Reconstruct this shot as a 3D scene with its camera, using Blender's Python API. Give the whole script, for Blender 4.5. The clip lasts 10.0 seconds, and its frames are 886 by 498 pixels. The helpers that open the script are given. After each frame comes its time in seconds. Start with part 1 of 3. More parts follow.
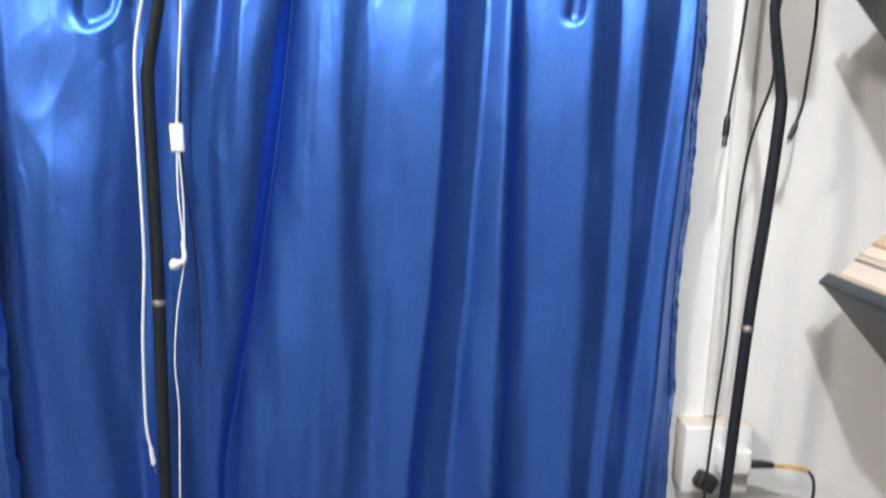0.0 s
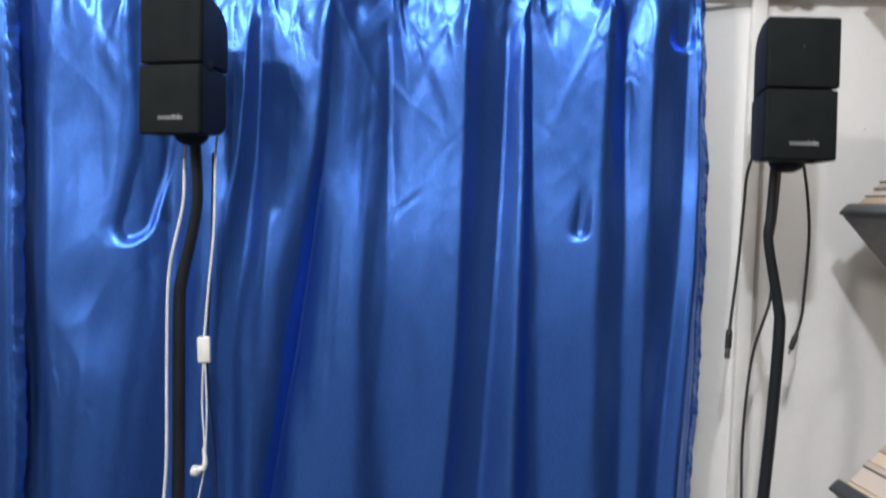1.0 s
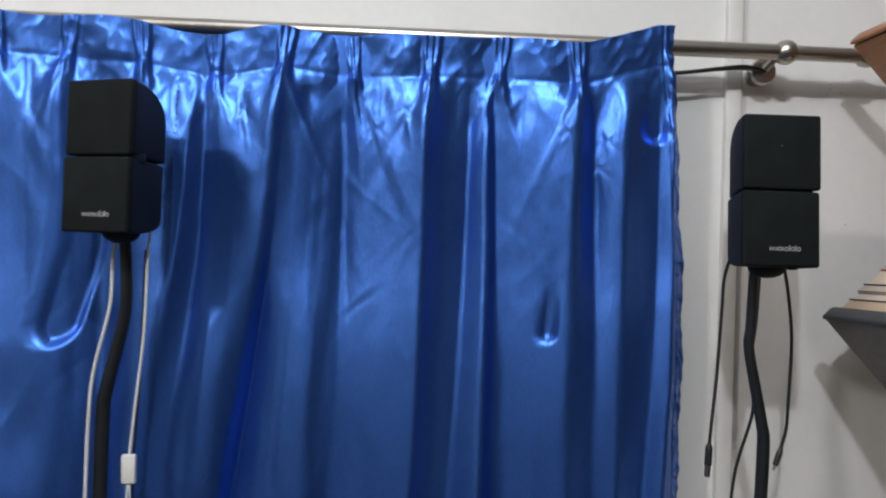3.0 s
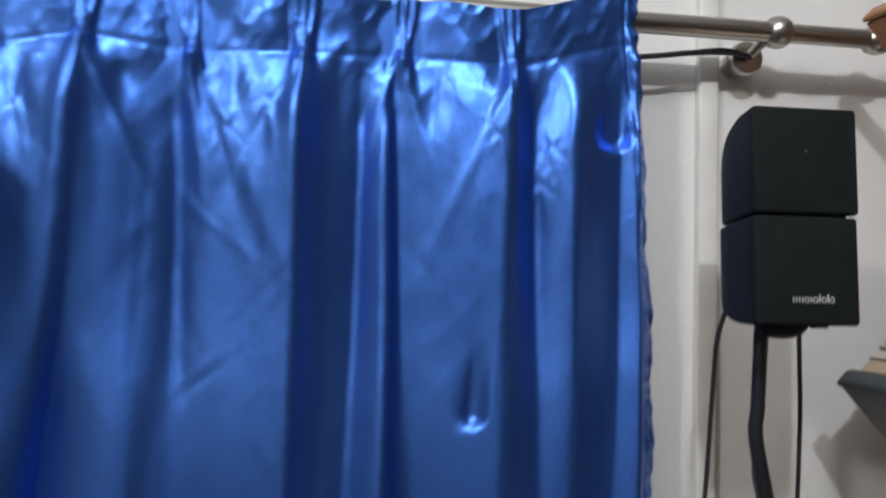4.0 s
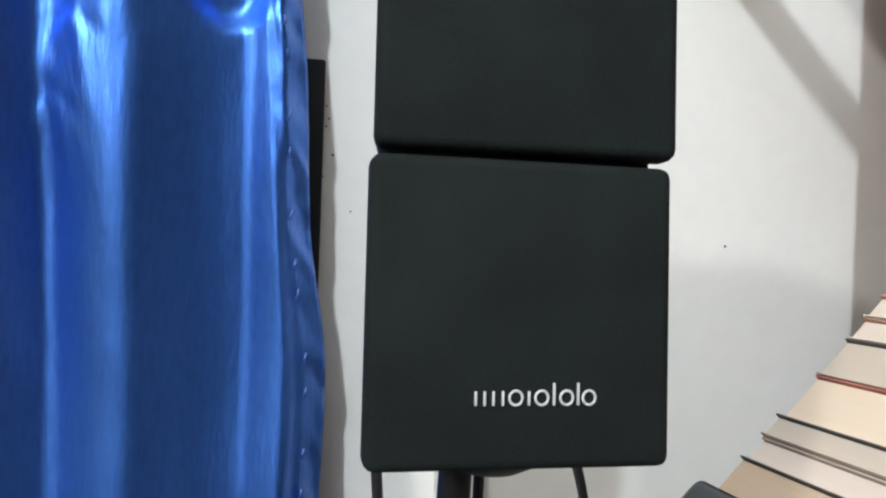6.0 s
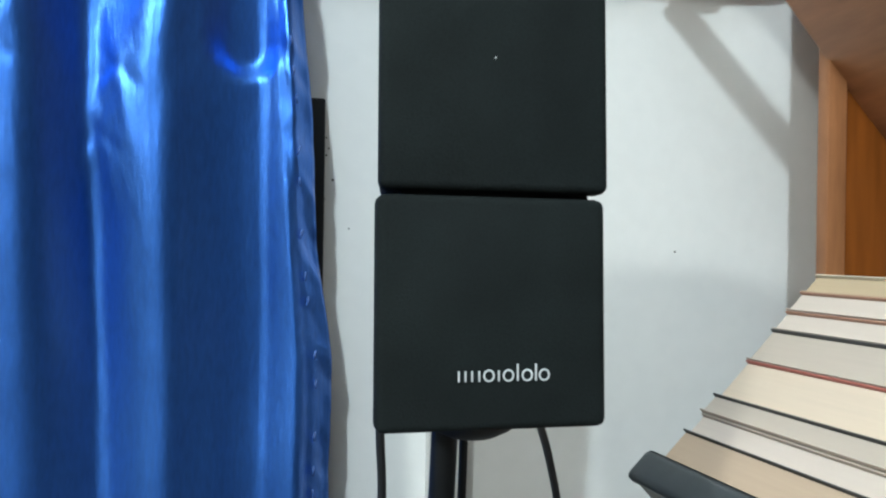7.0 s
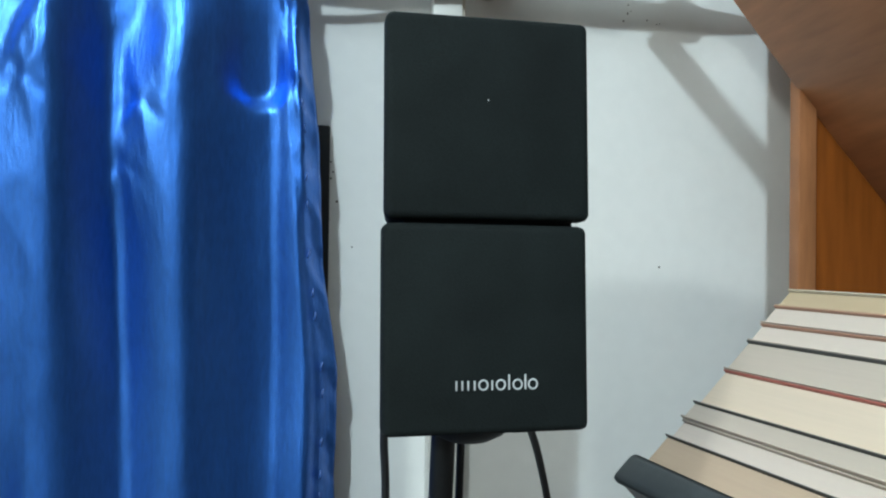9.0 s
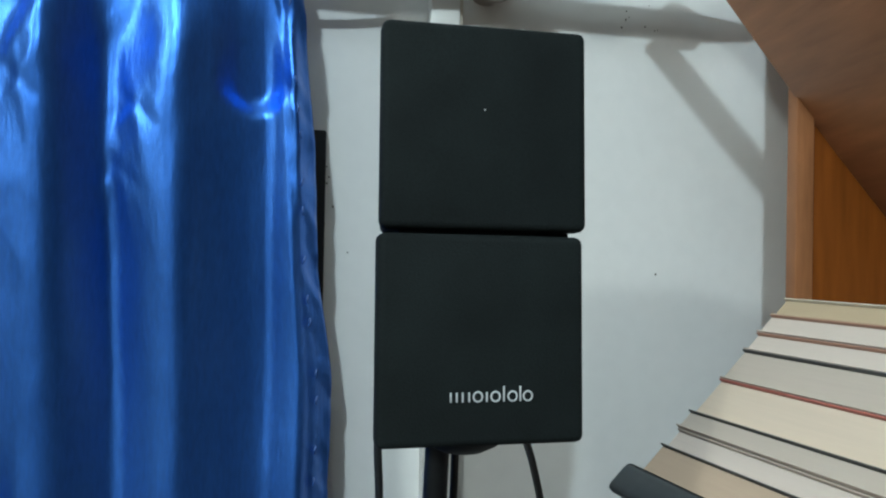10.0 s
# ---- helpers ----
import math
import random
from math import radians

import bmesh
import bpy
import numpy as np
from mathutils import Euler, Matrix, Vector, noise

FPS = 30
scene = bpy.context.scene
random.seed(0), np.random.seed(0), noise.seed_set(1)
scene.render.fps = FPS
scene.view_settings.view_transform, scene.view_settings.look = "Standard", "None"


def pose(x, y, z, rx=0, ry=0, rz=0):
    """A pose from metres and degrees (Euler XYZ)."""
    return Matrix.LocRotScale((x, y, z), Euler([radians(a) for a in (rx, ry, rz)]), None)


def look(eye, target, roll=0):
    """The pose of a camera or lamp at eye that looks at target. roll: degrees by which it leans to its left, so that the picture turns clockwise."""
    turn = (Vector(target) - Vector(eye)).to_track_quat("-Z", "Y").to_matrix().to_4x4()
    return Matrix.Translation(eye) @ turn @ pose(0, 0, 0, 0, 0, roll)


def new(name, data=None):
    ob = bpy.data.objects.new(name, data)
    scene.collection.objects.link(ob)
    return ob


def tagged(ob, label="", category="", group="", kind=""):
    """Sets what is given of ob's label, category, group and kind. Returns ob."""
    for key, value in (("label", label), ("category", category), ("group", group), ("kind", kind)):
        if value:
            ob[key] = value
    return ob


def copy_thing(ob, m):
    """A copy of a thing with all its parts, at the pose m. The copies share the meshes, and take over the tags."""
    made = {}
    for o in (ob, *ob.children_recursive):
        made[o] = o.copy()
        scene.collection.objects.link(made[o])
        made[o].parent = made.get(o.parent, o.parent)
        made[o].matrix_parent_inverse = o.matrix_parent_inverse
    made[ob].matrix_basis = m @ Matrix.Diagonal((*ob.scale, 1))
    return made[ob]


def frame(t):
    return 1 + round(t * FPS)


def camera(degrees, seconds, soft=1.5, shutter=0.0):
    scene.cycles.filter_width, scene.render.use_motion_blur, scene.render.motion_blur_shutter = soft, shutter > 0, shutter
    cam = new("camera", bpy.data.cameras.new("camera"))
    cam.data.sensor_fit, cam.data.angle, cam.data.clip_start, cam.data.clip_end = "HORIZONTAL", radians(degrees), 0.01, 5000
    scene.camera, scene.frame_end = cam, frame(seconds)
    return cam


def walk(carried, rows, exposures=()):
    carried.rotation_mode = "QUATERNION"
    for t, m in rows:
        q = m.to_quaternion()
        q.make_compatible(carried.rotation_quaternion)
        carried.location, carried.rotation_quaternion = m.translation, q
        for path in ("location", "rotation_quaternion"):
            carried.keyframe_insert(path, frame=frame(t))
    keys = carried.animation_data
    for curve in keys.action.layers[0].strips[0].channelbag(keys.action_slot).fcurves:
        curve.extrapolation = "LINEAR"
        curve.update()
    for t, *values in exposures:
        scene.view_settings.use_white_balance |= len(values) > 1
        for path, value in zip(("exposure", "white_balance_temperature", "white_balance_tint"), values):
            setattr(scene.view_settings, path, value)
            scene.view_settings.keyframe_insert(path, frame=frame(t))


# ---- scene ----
cam = camera(59.3, 10.0, soft=2.1, shutter=0.5)
PATH = [
    (0, (0.171, -0.004, 1.091), (0.232, 1.954, 0.686), 1.5),
    (0.5, (0.175, -0.023, 1.163), (0.227, 1.958, 0.895), 2.0),
    (1, (0.171, -0.033, 1.222), (0.183, 1.964, 1.105), 1.6),
    (1.5, (0.165, -0.033, 1.245), (0.175, 1.967, 1.217), 1.8),
    (2, (0.167, -0.027, 1.284), (0.205, 1.972, 1.306), 1.9),
    (3.5, (0.207, 0.168, 1.274), (0.325, 2.164, 1.317), 2.1),
    (4, (0.232, 0.343, 1.312), (0.526, 2.32, 1.394), 1.3),
    (4.5, (0.348, 0.482, 1.327), (0.722, 2.441, 1.479), 2.8),
    (5, (0.446, 0.587, 1.322), (0.809, 2.55, 1.439), 2.3),
    (5.5, (0.492, 0.665, 1.324), (0.872, 2.629, 1.353), 2.3),
    (6, (0.530, 0.687, 1.344), (0.930, 2.646, 1.333), 2.0),
    (7.5, (0.509, 0.592, 1.352), (0.958, 2.541, 1.361), 0.6),
    (8, (0.510, 0.589, 1.358), (0.956, 2.539, 1.376), 0.5),
    (8.5, (0.508, 0.589, 1.355), (0.957, 2.538, 1.380), 0.6),
    (9, (0.506, 0.589, 1.354), (0.957, 2.537, 1.377), 0.7),
    (9.5, (0.508, 0.594, 1.357), (0.963, 2.542, 1.376), 1.0),
    (10, (0.507, 0.591, 1.358), (0.966, 2.537, 1.382), 1.1),
]
EXPOSURES = [(0.0, 1.52, 6300, 11), (0.5, 1.42, 6300, 11), (1.0, 0.85, 6300, 11), (1.5, 0.4, 6300, 11), (2.0, 0.12, 6300, 11), (3.5, 0.33, 6300, 11), (4.5, 0.45, 6300, 11), (5.5, 0.97, 6200, 8), (6.0, 1.12, 6200, 6), (6.2, 1.12, 6200, 6), (7.4, 0.96, 5600, -6), (8.5, 0.93, 5600, -6), (9.2, 0.76, 5600, -6), (10.0, 0.52, 5600, -6)]
walk(cam, [(t, look(eye, target, roll)) for t, eye, target, roll in PATH], EXPOSURES)

# ---- light: two ceiling lamps of the room, and a dim even fill added by the world ----
world = bpy.data.worlds.new("fill_world")
world.use_nodes = True
world.node_tree.nodes["Background"].inputs[0].default_value = (0.8, 0.88, 1.0, 1)
world.node_tree.nodes["Background"].inputs[1].default_value = 0.012
scene.world = world


def lamp(name, place, watts, radius, colour):
    data = bpy.data.lights.new(name, "POINT")
    data.energy, data.shadow_soft_size, data.color = watts, radius, colour
    ob = new(name, data)
    ob.location = place
    return ob


lamp("ceiling_lamp_light", (0.06, -0.50, 2.42), 44, 0.032, (0.95, 0.98, 1.0))
lamp("ceiling_lamp_light", (-1.6, -0.98, 2.62), 81, 0.11, (1.0, 0.95, 0.88))


# ---- materials ----
def material(name, base, rough=0.6, metal=0.0, grain=0.0, scale=60.0, bump=0.0, stretch=(1, 1, 1), stain=0.0, stain_scale=4.0, spec=0.5, vary=0.0):
    """Principled surface with a fine grain and larger stains in colour, and relief."""
    m = bpy.data.materials.new(name)
    m.use_nodes = True
    n, l = m.node_tree.nodes, m.node_tree.links
    b = n["Principled BSDF"]
    b.inputs["Roughness"].default_value, b.inputs["Metallic"].default_value = rough, metal
    b.inputs["Specular IOR Level"].default_value = spec
    co = n.new("ShaderNodeTexCoord")
    mp = n.new("ShaderNodeMapping")
    mp.inputs["Scale"].default_value = stretch
    l.new(co.outputs["Object"], mp.inputs["Vector"])
    fine, wide = n.new("ShaderNodeTexNoise"), n.new("ShaderNodeTexNoise")
    fine.inputs["Scale"].default_value, fine.inputs["Detail"].default_value = scale, 6
    wide.inputs["Scale"].default_value, wide.inputs["Detail"].default_value = stain_scale, 4
    l.new(mp.outputs[0], fine.inputs["Vector"])
    l.new(mp.outputs[0], wide.inputs["Vector"])
    value = None
    for node, amount in ((fine, grain), (wide, stain)):
        r = n.new("ShaderNodeMapRange")
        r.inputs[1].default_value, r.inputs[2].default_value = 0.25, 0.75
        r.inputs[3].default_value, r.inputs[4].default_value = 1 - amount, 1 + amount
        l.new(node.outputs["Fac"], r.inputs[0])
        if value is None:
            value = r.outputs[0]
        else:
            mul = n.new("ShaderNodeMath")
            mul.operation = "MULTIPLY"
            l.new(value, mul.inputs[0]), l.new(r.outputs[0], mul.inputs[1])
            value = mul.outputs[0]
    if vary:
        info, r, mul = n.new("ShaderNodeObjectInfo"), n.new("ShaderNodeMapRange"), n.new("ShaderNodeMath")
        r.inputs[3].default_value, r.inputs[4].default_value = 1 - vary, 1 + vary
        l.new(info.outputs["Random"], r.inputs[0])
        mul.operation = "MULTIPLY"
        l.new(value, mul.inputs[0]), l.new(r.outputs[0], mul.inputs[1])
        value = mul.outputs[0]
    hsv = n.new("ShaderNodeHueSaturation")
    hsv.inputs["Color"].default_value = (*base, 1)
    l.new(value, hsv.inputs["Value"])
    l.new(hsv.outputs[0], b.inputs["Base Color"])
    if bump:
        bp = n.new("ShaderNodeBump")
        bp.inputs["Strength"].default_value, bp.inputs["Distance"].default_value = bump, 0.002
        l.new(fine.outputs["Fac"], bp.inputs["Height"])
        l.new(bp.outputs[0], b.inputs["Normal"])
    return m


WALL = material("white_wall_paint", (0.74, 0.73, 0.71), 0.55, grain=0.02, scale=90, bump=0.12, stain=0.035, stain_scale=5)
PLASTIC_WHITE = material("white_plastic", (0.72, 0.71, 0.68), 0.4, grain=0.03, stain=0.05, stain_scale=20)
PLASTIC_AGED = material("aged_cream_plastic", (0.62, 0.56, 0.47), 0.5, grain=0.05, stain=0.1, stain_scale=15)
# unseen walls: colour kept dark so that less light bounces onto the curtain
WALL_FAR = material("unseen_wall_beige", (0.13, 0.12, 0.105), 0.7, grain=0.03, stain=0.05)
# unseen east wall: near black, to shade the folds that mirror it
WALL_BROWN = material("unseen_wall_dark_brown", (0.045, 0.034, 0.026), 0.7, grain=0.03, stain=0.05)
PLASTIC_GREY = material("pale_grey_plastic", (0.66, 0.66, 0.65), 0.5, grain=0.03, stain=0.05)
CEILING = material("ceiling_paint", (0.75, 0.75, 0.74), 0.8, grain=0.03, stain=0.03)
# unseen floor: dark colour dims what the lower curtain reflects
FLOOR = material("floor_tile", (0.07, 0.065, 0.06), 0.4, grain=0.06, stain=0.1)
SATIN = material("blue_satin", (0.057, 0.168, 0.585), 0.37, metal=0.86, grain=0.12, scale=480, bump=0.12, stretch=(1, 1, 0.25), stain=0.06, stain_scale=7, spec=0.6)
SATIN.node_tree.nodes["Principled BSDF"].inputs["Coat Weight"].default_value = 0.02
SATIN.node_tree.nodes["Principled BSDF"].inputs["Coat Roughness"].default_value = 0.36
SATIN.node_tree.nodes["Principled BSDF"].inputs["Anisotropic"].default_value = 0.45
thread_way = SATIN.node_tree.nodes.new("ShaderNodeCombineXYZ")
thread_way.inputs[2].default_value = 1.0
SATIN.node_tree.links.new(thread_way.outputs[0], SATIN.node_tree.nodes["Principled BSDF"].inputs["Tangent"])
STITCH = material("blue_thread", (0.02, 0.07, 0.28), 0.5, grain=0.1)
CLOTH_BLACK = material("black_grille_cloth", (0.0075, 0.010, 0.010), 0.9, grain=0.3, scale=1100, bump=0.2, stain=0.35, stain_scale=30, spec=0.2)
PLASTIC_BLACK = material("black_plastic", (0.009, 0.010, 0.011), 0.62, grain=0.12, scale=300, bump=0.05, stain=0.15, stain_scale=20, spec=0.3)
PAINT_BLACK = material("black_painted_steel", (0.014, 0.016, 0.019), 0.3, grain=0.1, scale=200, stain=0.2, stain_scale=30)
WORN = material("worn_bare_metal", (0.35, 0.31, 0.27), 0.4, metal=0.6, grain=0.2)
RUBBER_BLACK = material("black_cable_rubber", (0.016, 0.016, 0.017), 0.5, grain=0.1)
RUBBER_NAVY = material("navy_cable_rubber", (0.008, 0.014, 0.05), 0.5, grain=0.1)
RUBBER_WHITE = material("white_cable_rubber", (0.66, 0.67, 0.68), 0.45, grain=0.04, stain=0.08, stain_scale=30)
RUBBER_YELLOW = material("yellow_cable_sleeve", (0.50, 0.33, 0.06), 0.5, grain=0.08)
STEEL = material("brushed_steel", (0.50, 0.47, 0.43), 0.28, metal=1.0, grain=0.12, scale=120, stretch=(0.1, 1, 1), stain=0.12, stain_scale=20)
SILVER = material("silver_print", (0.72, 0.73, 0.74), 0.35, metal=0.3)
WOOD = material("brown_wood_veneer", (0.33, 0.140, 0.056), 0.45, grain=0.22, scale=40, bump=0.06, stretch=(5, 0.6, 0.6), stain=0.18, stain_scale=6)
WOOD_ORANGE = material("orange_varnished_wood", (0.195, 0.056, 0.008), 0.25, grain=0.2, scale=30, bump=0.04, stretch=(5, 5, 0.5), stain=0.18, stain_scale=5)
SLATE = material("slate_grey_laminate", (0.035, 0.042, 0.046), 0.45, grain=0.12, scale=150, stain=0.15, stain_scale=12)
GREY_BOARD = material("grey_brown_board", (0.15, 0.138, 0.128), 0.6, grain=0.15, scale=80, stain=0.15, stain_scale=10)


C_DARK = material("dark_screw", (0.03, 0.022, 0.018), 0.5, grain=0.1)


# ---- mesh helpers ----
def finish(name, bm, mat, parent=None, label="", smooth=True, angle=40):
    me = bpy.data.meshes.new(name)
    bm.normal_update()
    bm.to_mesh(me)
    bm.free()
    me.materials.append(mat)
    if smooth:
        me.polygons.foreach_set("use_smooth", [True] * len(me.polygons))
        me.set_sharp_from_angle(angle=radians(angle))
    ob = new(name, me)
    if parent is not None:
        ob.parent = parent
    if label:
        ob["label"] = label
    return ob


def part(name, bm, mat, parent, label=""):
    return finish(name, bm, mat, parent, label)


def thing(name, place=(0, 0, 0), label="", category="", group="", kind=""):
    ob = new(name)
    ob.location = place
    ob.empty_display_size = 0.05
    return tagged(ob, label, category, group, kind)


def box(bm, lo, hi, bevel=0.0, segments=2, m=None):
    """A box from corner lo to corner hi, with rounded edges, turned by m."""
    made = bmesh.ops.create_cube(bm, size=1)["verts"]
    size = [b - a for a, b in zip(lo, hi)]
    mid = [(a + b) / 2 for a, b in zip(lo, hi)]
    for v in made:
        v.co = Vector([c * s + d for c, s, d in zip(v.co, size, mid)])
    if bevel:
        edges = list({e for v in made for e in v.link_edges})
        made = list({v for f in bmesh.ops.bevel(bm, geom=edges, offset=bevel, segments=segments, profile=0.5, affect="EDGES")["faces"] for v in f.verts} | {v for v in made if v.is_valid})
    if m is not None:
        bmesh.ops.transform(bm, matrix=m, verts=made)
    return made


def tube(bm, points, radius, sides=10, steps=6, caps=True):
    """A round tube along a smooth line through the points; radius may be a number or one a point."""
    pts = [Vector(p) for p in points]
    radii = radius if isinstance(radius, (list, tuple)) else [radius] * len(pts)
    line = []
    for i in range(len(pts) - 1):
        p0, p1, p2, p3 = pts[max(i - 1, 0)], pts[i], pts[i + 1], pts[min(i + 2, len(pts) - 1)]
        for k in range(steps):
            t = k / steps
            line.append((0.5 * (2 * p1 + (p2 - p0) * t + (2 * p0 - 5 * p1 + 4 * p2 - p3) * t * t + (3 * p1 - p0 - 3 * p2 + p3) * t ** 3), radii[i] + (radii[i + 1] - radii[i]) * t))
    line.append((pts[-1], radii[-1]))
    rings, side = [], None
    for i, (p, r) in enumerate(line):
        way = (line[min(i + 1, len(line) - 1)][0] - line[max(i - 1, 0)][0]).normalized()
        if side is None:
            side = way.orthogonal().normalized()
        side = (side - way * side.dot(way)).normalized()
        up = way.cross(side)
        rings.append([bm.verts.new(p + r * (math.cos(a) * side + math.sin(a) * up)) for a in (2 * math.pi * k / sides for k in range(sides))])
    for a, b in zip(rings, rings[1:]):
        for k in range(sides):
            bm.faces.new((a[k], a[(k + 1) % sides], b[(k + 1) % sides], b[k]))
    if caps:
        bm.faces.new(rings[0][::-1])
        bm.faces.new(rings[-1])


def lathe(bm, profile, m, sides=24):
    """Turns (radius, height) pairs round the z axis of m."""
    rings = [[bm.verts.new(m @ Vector((max(r, 1e-5) * math.cos(2 * math.pi * k / sides), max(r, 1e-5) * math.sin(2 * math.pi * k / sides), h))) for k in range(sides)] for r, h in profile]
    for a, b in zip(rings, rings[1:]):
        for k in range(sides):
            bm.faces.new((a[k], a[(k + 1) % sides], b[(k + 1) % sides], b[k]))
    bm.faces.new(rings[0][::-1])
    bm.faces.new(rings[-1])


def slab(name, lo, hi, mat, kind="structure", label="", category="", bevel=0.0):
    bm = bmesh.new()
    box(bm, lo, hi, bevel)
    return tagged(finish(name, bm, mat, smooth=bool(bevel)), label, category, kind=kind)


# ---- the room ----
WALL_Y = 1.125
slab("wall_north", (-2.2, WALL_Y, 0), (1.7, WALL_Y + 0.15, 2.7), WALL, label="white painted plaster wall behind the curtain", category="wall")
# added out of view to close the room; dark tones limit the bounce
slab("wall_south", (-2.2, -2.45, 0), (1.7, -2.3, 2.7), WALL_FAR, label="unseen beige wall, kept dark to cut the bounce light", category="wall")
slab("wall_west", (-2.35, -2.45, 0), (-2.2, 1.275, 2.7), WALL_FAR, label="unseen beige wall, kept dark to cut the bounce light", category="wall")
# added dark side out of view, mirrored by the right-facing folds
slab("wall_east", (1.7, -2.45, 0), (1.85, 1.275, 2.7), WALL_BROWN, label="unseen dark brown wall that darkens the right-facing folds", category="wall")
slab("floor", (-2.35, -2.45, -0.1), (1.85, 1.275, 0), FLOOR, label="unseen dark grey floor of the room, kept dark to cut bounce", category="floor")
slab("ceiling", (-2.35, -2.45, 2.7), (1.85, 1.275, 2.8), CEILING, label="plain white painted ceiling", category="ceiling")

# cable trunking on the wall, down to the socket
trunking = thing("cable_trunking", (0.629, WALL_Y, 0.604), "white plastic cable trunking on the wall above the socket", "trunking")
bm = bmesh.new()
box(bm, (-0.0105, -0.012, 0.0), (0.0105, 0.0, 2.09), 0.0015)
part("channel", bm, PLASTIC_WHITE, trunking)
bm = bmesh.new()
box(bm, (0.0108, -0.008, 0.3), (0.0135, 0.0, 2.08), 0.0008)
part("sealant_line", bm, PLASTIC_AGED, trunking, "yellowed sealant line beside the channel")


# dark specks in the wall's paint
specks = bmesh.new()
rng = random.Random(11)
for x, z, n in ((0.770, 1.537, 5), (0.785, 1.542, 2), (0.796, 1.542, 2), (0.551, 1.412, 3), (0.551, 1.385, 3), (0.563, 1.363, 1), (0.795, 1.359, 1), (-0.10, 1.665, 2)):
    for _ in range(n):
        r = rng.uniform(0.0004, 0.0009)
        lathe(specks, [(r, 0.0), (r * 0.8, 0.0004), (r * 0.2, 0.0005)], pose(x + rng.uniform(-0.004, 0.004), WALL_Y, z + rng.uniform(-0.010, 0.010), 90, 0, 0), 7)
tagged(finish("paint_specks", specks, material("dirt_speck", (0.10, 0.085, 0.07), 0.8, grain=0.1)), "small dark specks of dirt on the white wall", "specks", kind="stuff")


# ---- curtain ----
# Each line of a fold: its place across at five heights, then how steeply the cloth comes forward there
# (+ turns to smaller x, - to larger x) just under the heading and low down.
LEVELS = (1.50, 1.30, 1.05, 0.80, 0.53)
PANEL_LEFT = [
    ((-0.432, -0.438, -0.441, -0.443, -0.446), 0.2, 0.2), ((-0.392, -0.402, -0.404, -0.402, -0.402), 0.50, 0.90),
    ((-0.358, -0.380, -0.374, -0.369, -0.369), 0.45, 0.85), ((-0.348, -0.364, -0.361, -0.357, -0.355), -0.02, -0.02),
    ((-0.302, -0.312, -0.310, -0.323, -0.339), 0.02, -0.04), ((-0.270, -0.286, -0.273, -0.280, -0.298), 0.10, -0.10),
    ((-0.252, -0.246, -0.235, -0.242, -0.264), -0.40, -0.48), ((-0.222, -0.217, -0.210, -0.219, -0.243), -0.30, -0.55),
    ((-0.191, -0.195, -0.192, -0.198, -0.219), 0.15, 0.35), ((-0.151, -0.159, -0.176, -0.186, -0.205), 0.20, 0.40),
]
PANEL_SHADED = [
    ((-0.093, -0.108, -0.152, -0.168, -0.186), 0.10, -0.30), ((-0.087, -0.102, -0.137, -0.152, -0.168), -0.65, -0.50),
    ((-0.079, -0.086, -0.115, -0.129, -0.145), -0.45, -0.30), ((-0.074, -0.079, -0.103, -0.113, -0.134), 0.35, 0.35),
    ((-0.031, -0.043, -0.072, -0.093, -0.126), 0.10, -0.22), ((0.011, -0.006, -0.040, -0.074, -0.123), -0.10, -0.55),
    ((0.023, 0.009, -0.026, -0.067, -0.121), -0.90, -1.60), ((0.028, 0.014, -0.020, -0.060, -0.114), -0.45, 0.90),
    ((0.045, 0.032, 0.019, 0.009, -0.034), -0.40, 0.28), ((0.062, 0.052, 0.044, 0.048, 0.022), -0.45, 0.12),
]
PANEL_MIDDLE = [
    ((0.076, 0.074, 0.068, 0.087, 0.078), -0.40, -0.38), ((0.092, 0.095, 0.095, 0.111, 0.099), -0.55, -0.10),
    ((0.104, 0.107, 0.123, 0.129, 0.113), 0.30, 0.25), ((0.150, 0.150, 0.158, 0.150, 0.129), 0.02, 0.10),
    ((0.197, 0.198, 0.197, 0.184, 0.157), 0.00, 0.00), ((0.206, 0.210, 0.205, 0.192, 0.165), -0.75, -0.75),
    ((0.236, 0.237, 0.229, 0.215, 0.188), -0.42, -0.38), ((0.257, 0.256, 0.247, 0.236, 0.216), -0.42, -0.32),
    ((0.265, 0.264, 0.259, 0.248, 0.233), 0.65, 0.55), ((0.276, 0.279, 0.280, 0.274, 0.274), 0.50, 0.42),
    ((0.286, 0.294, 0.292, 0.296, 0.300), -1.10, -0.95), ((0.293, 0.302, 0.309, 0.317, 0.323), 0.10, -0.32),
]
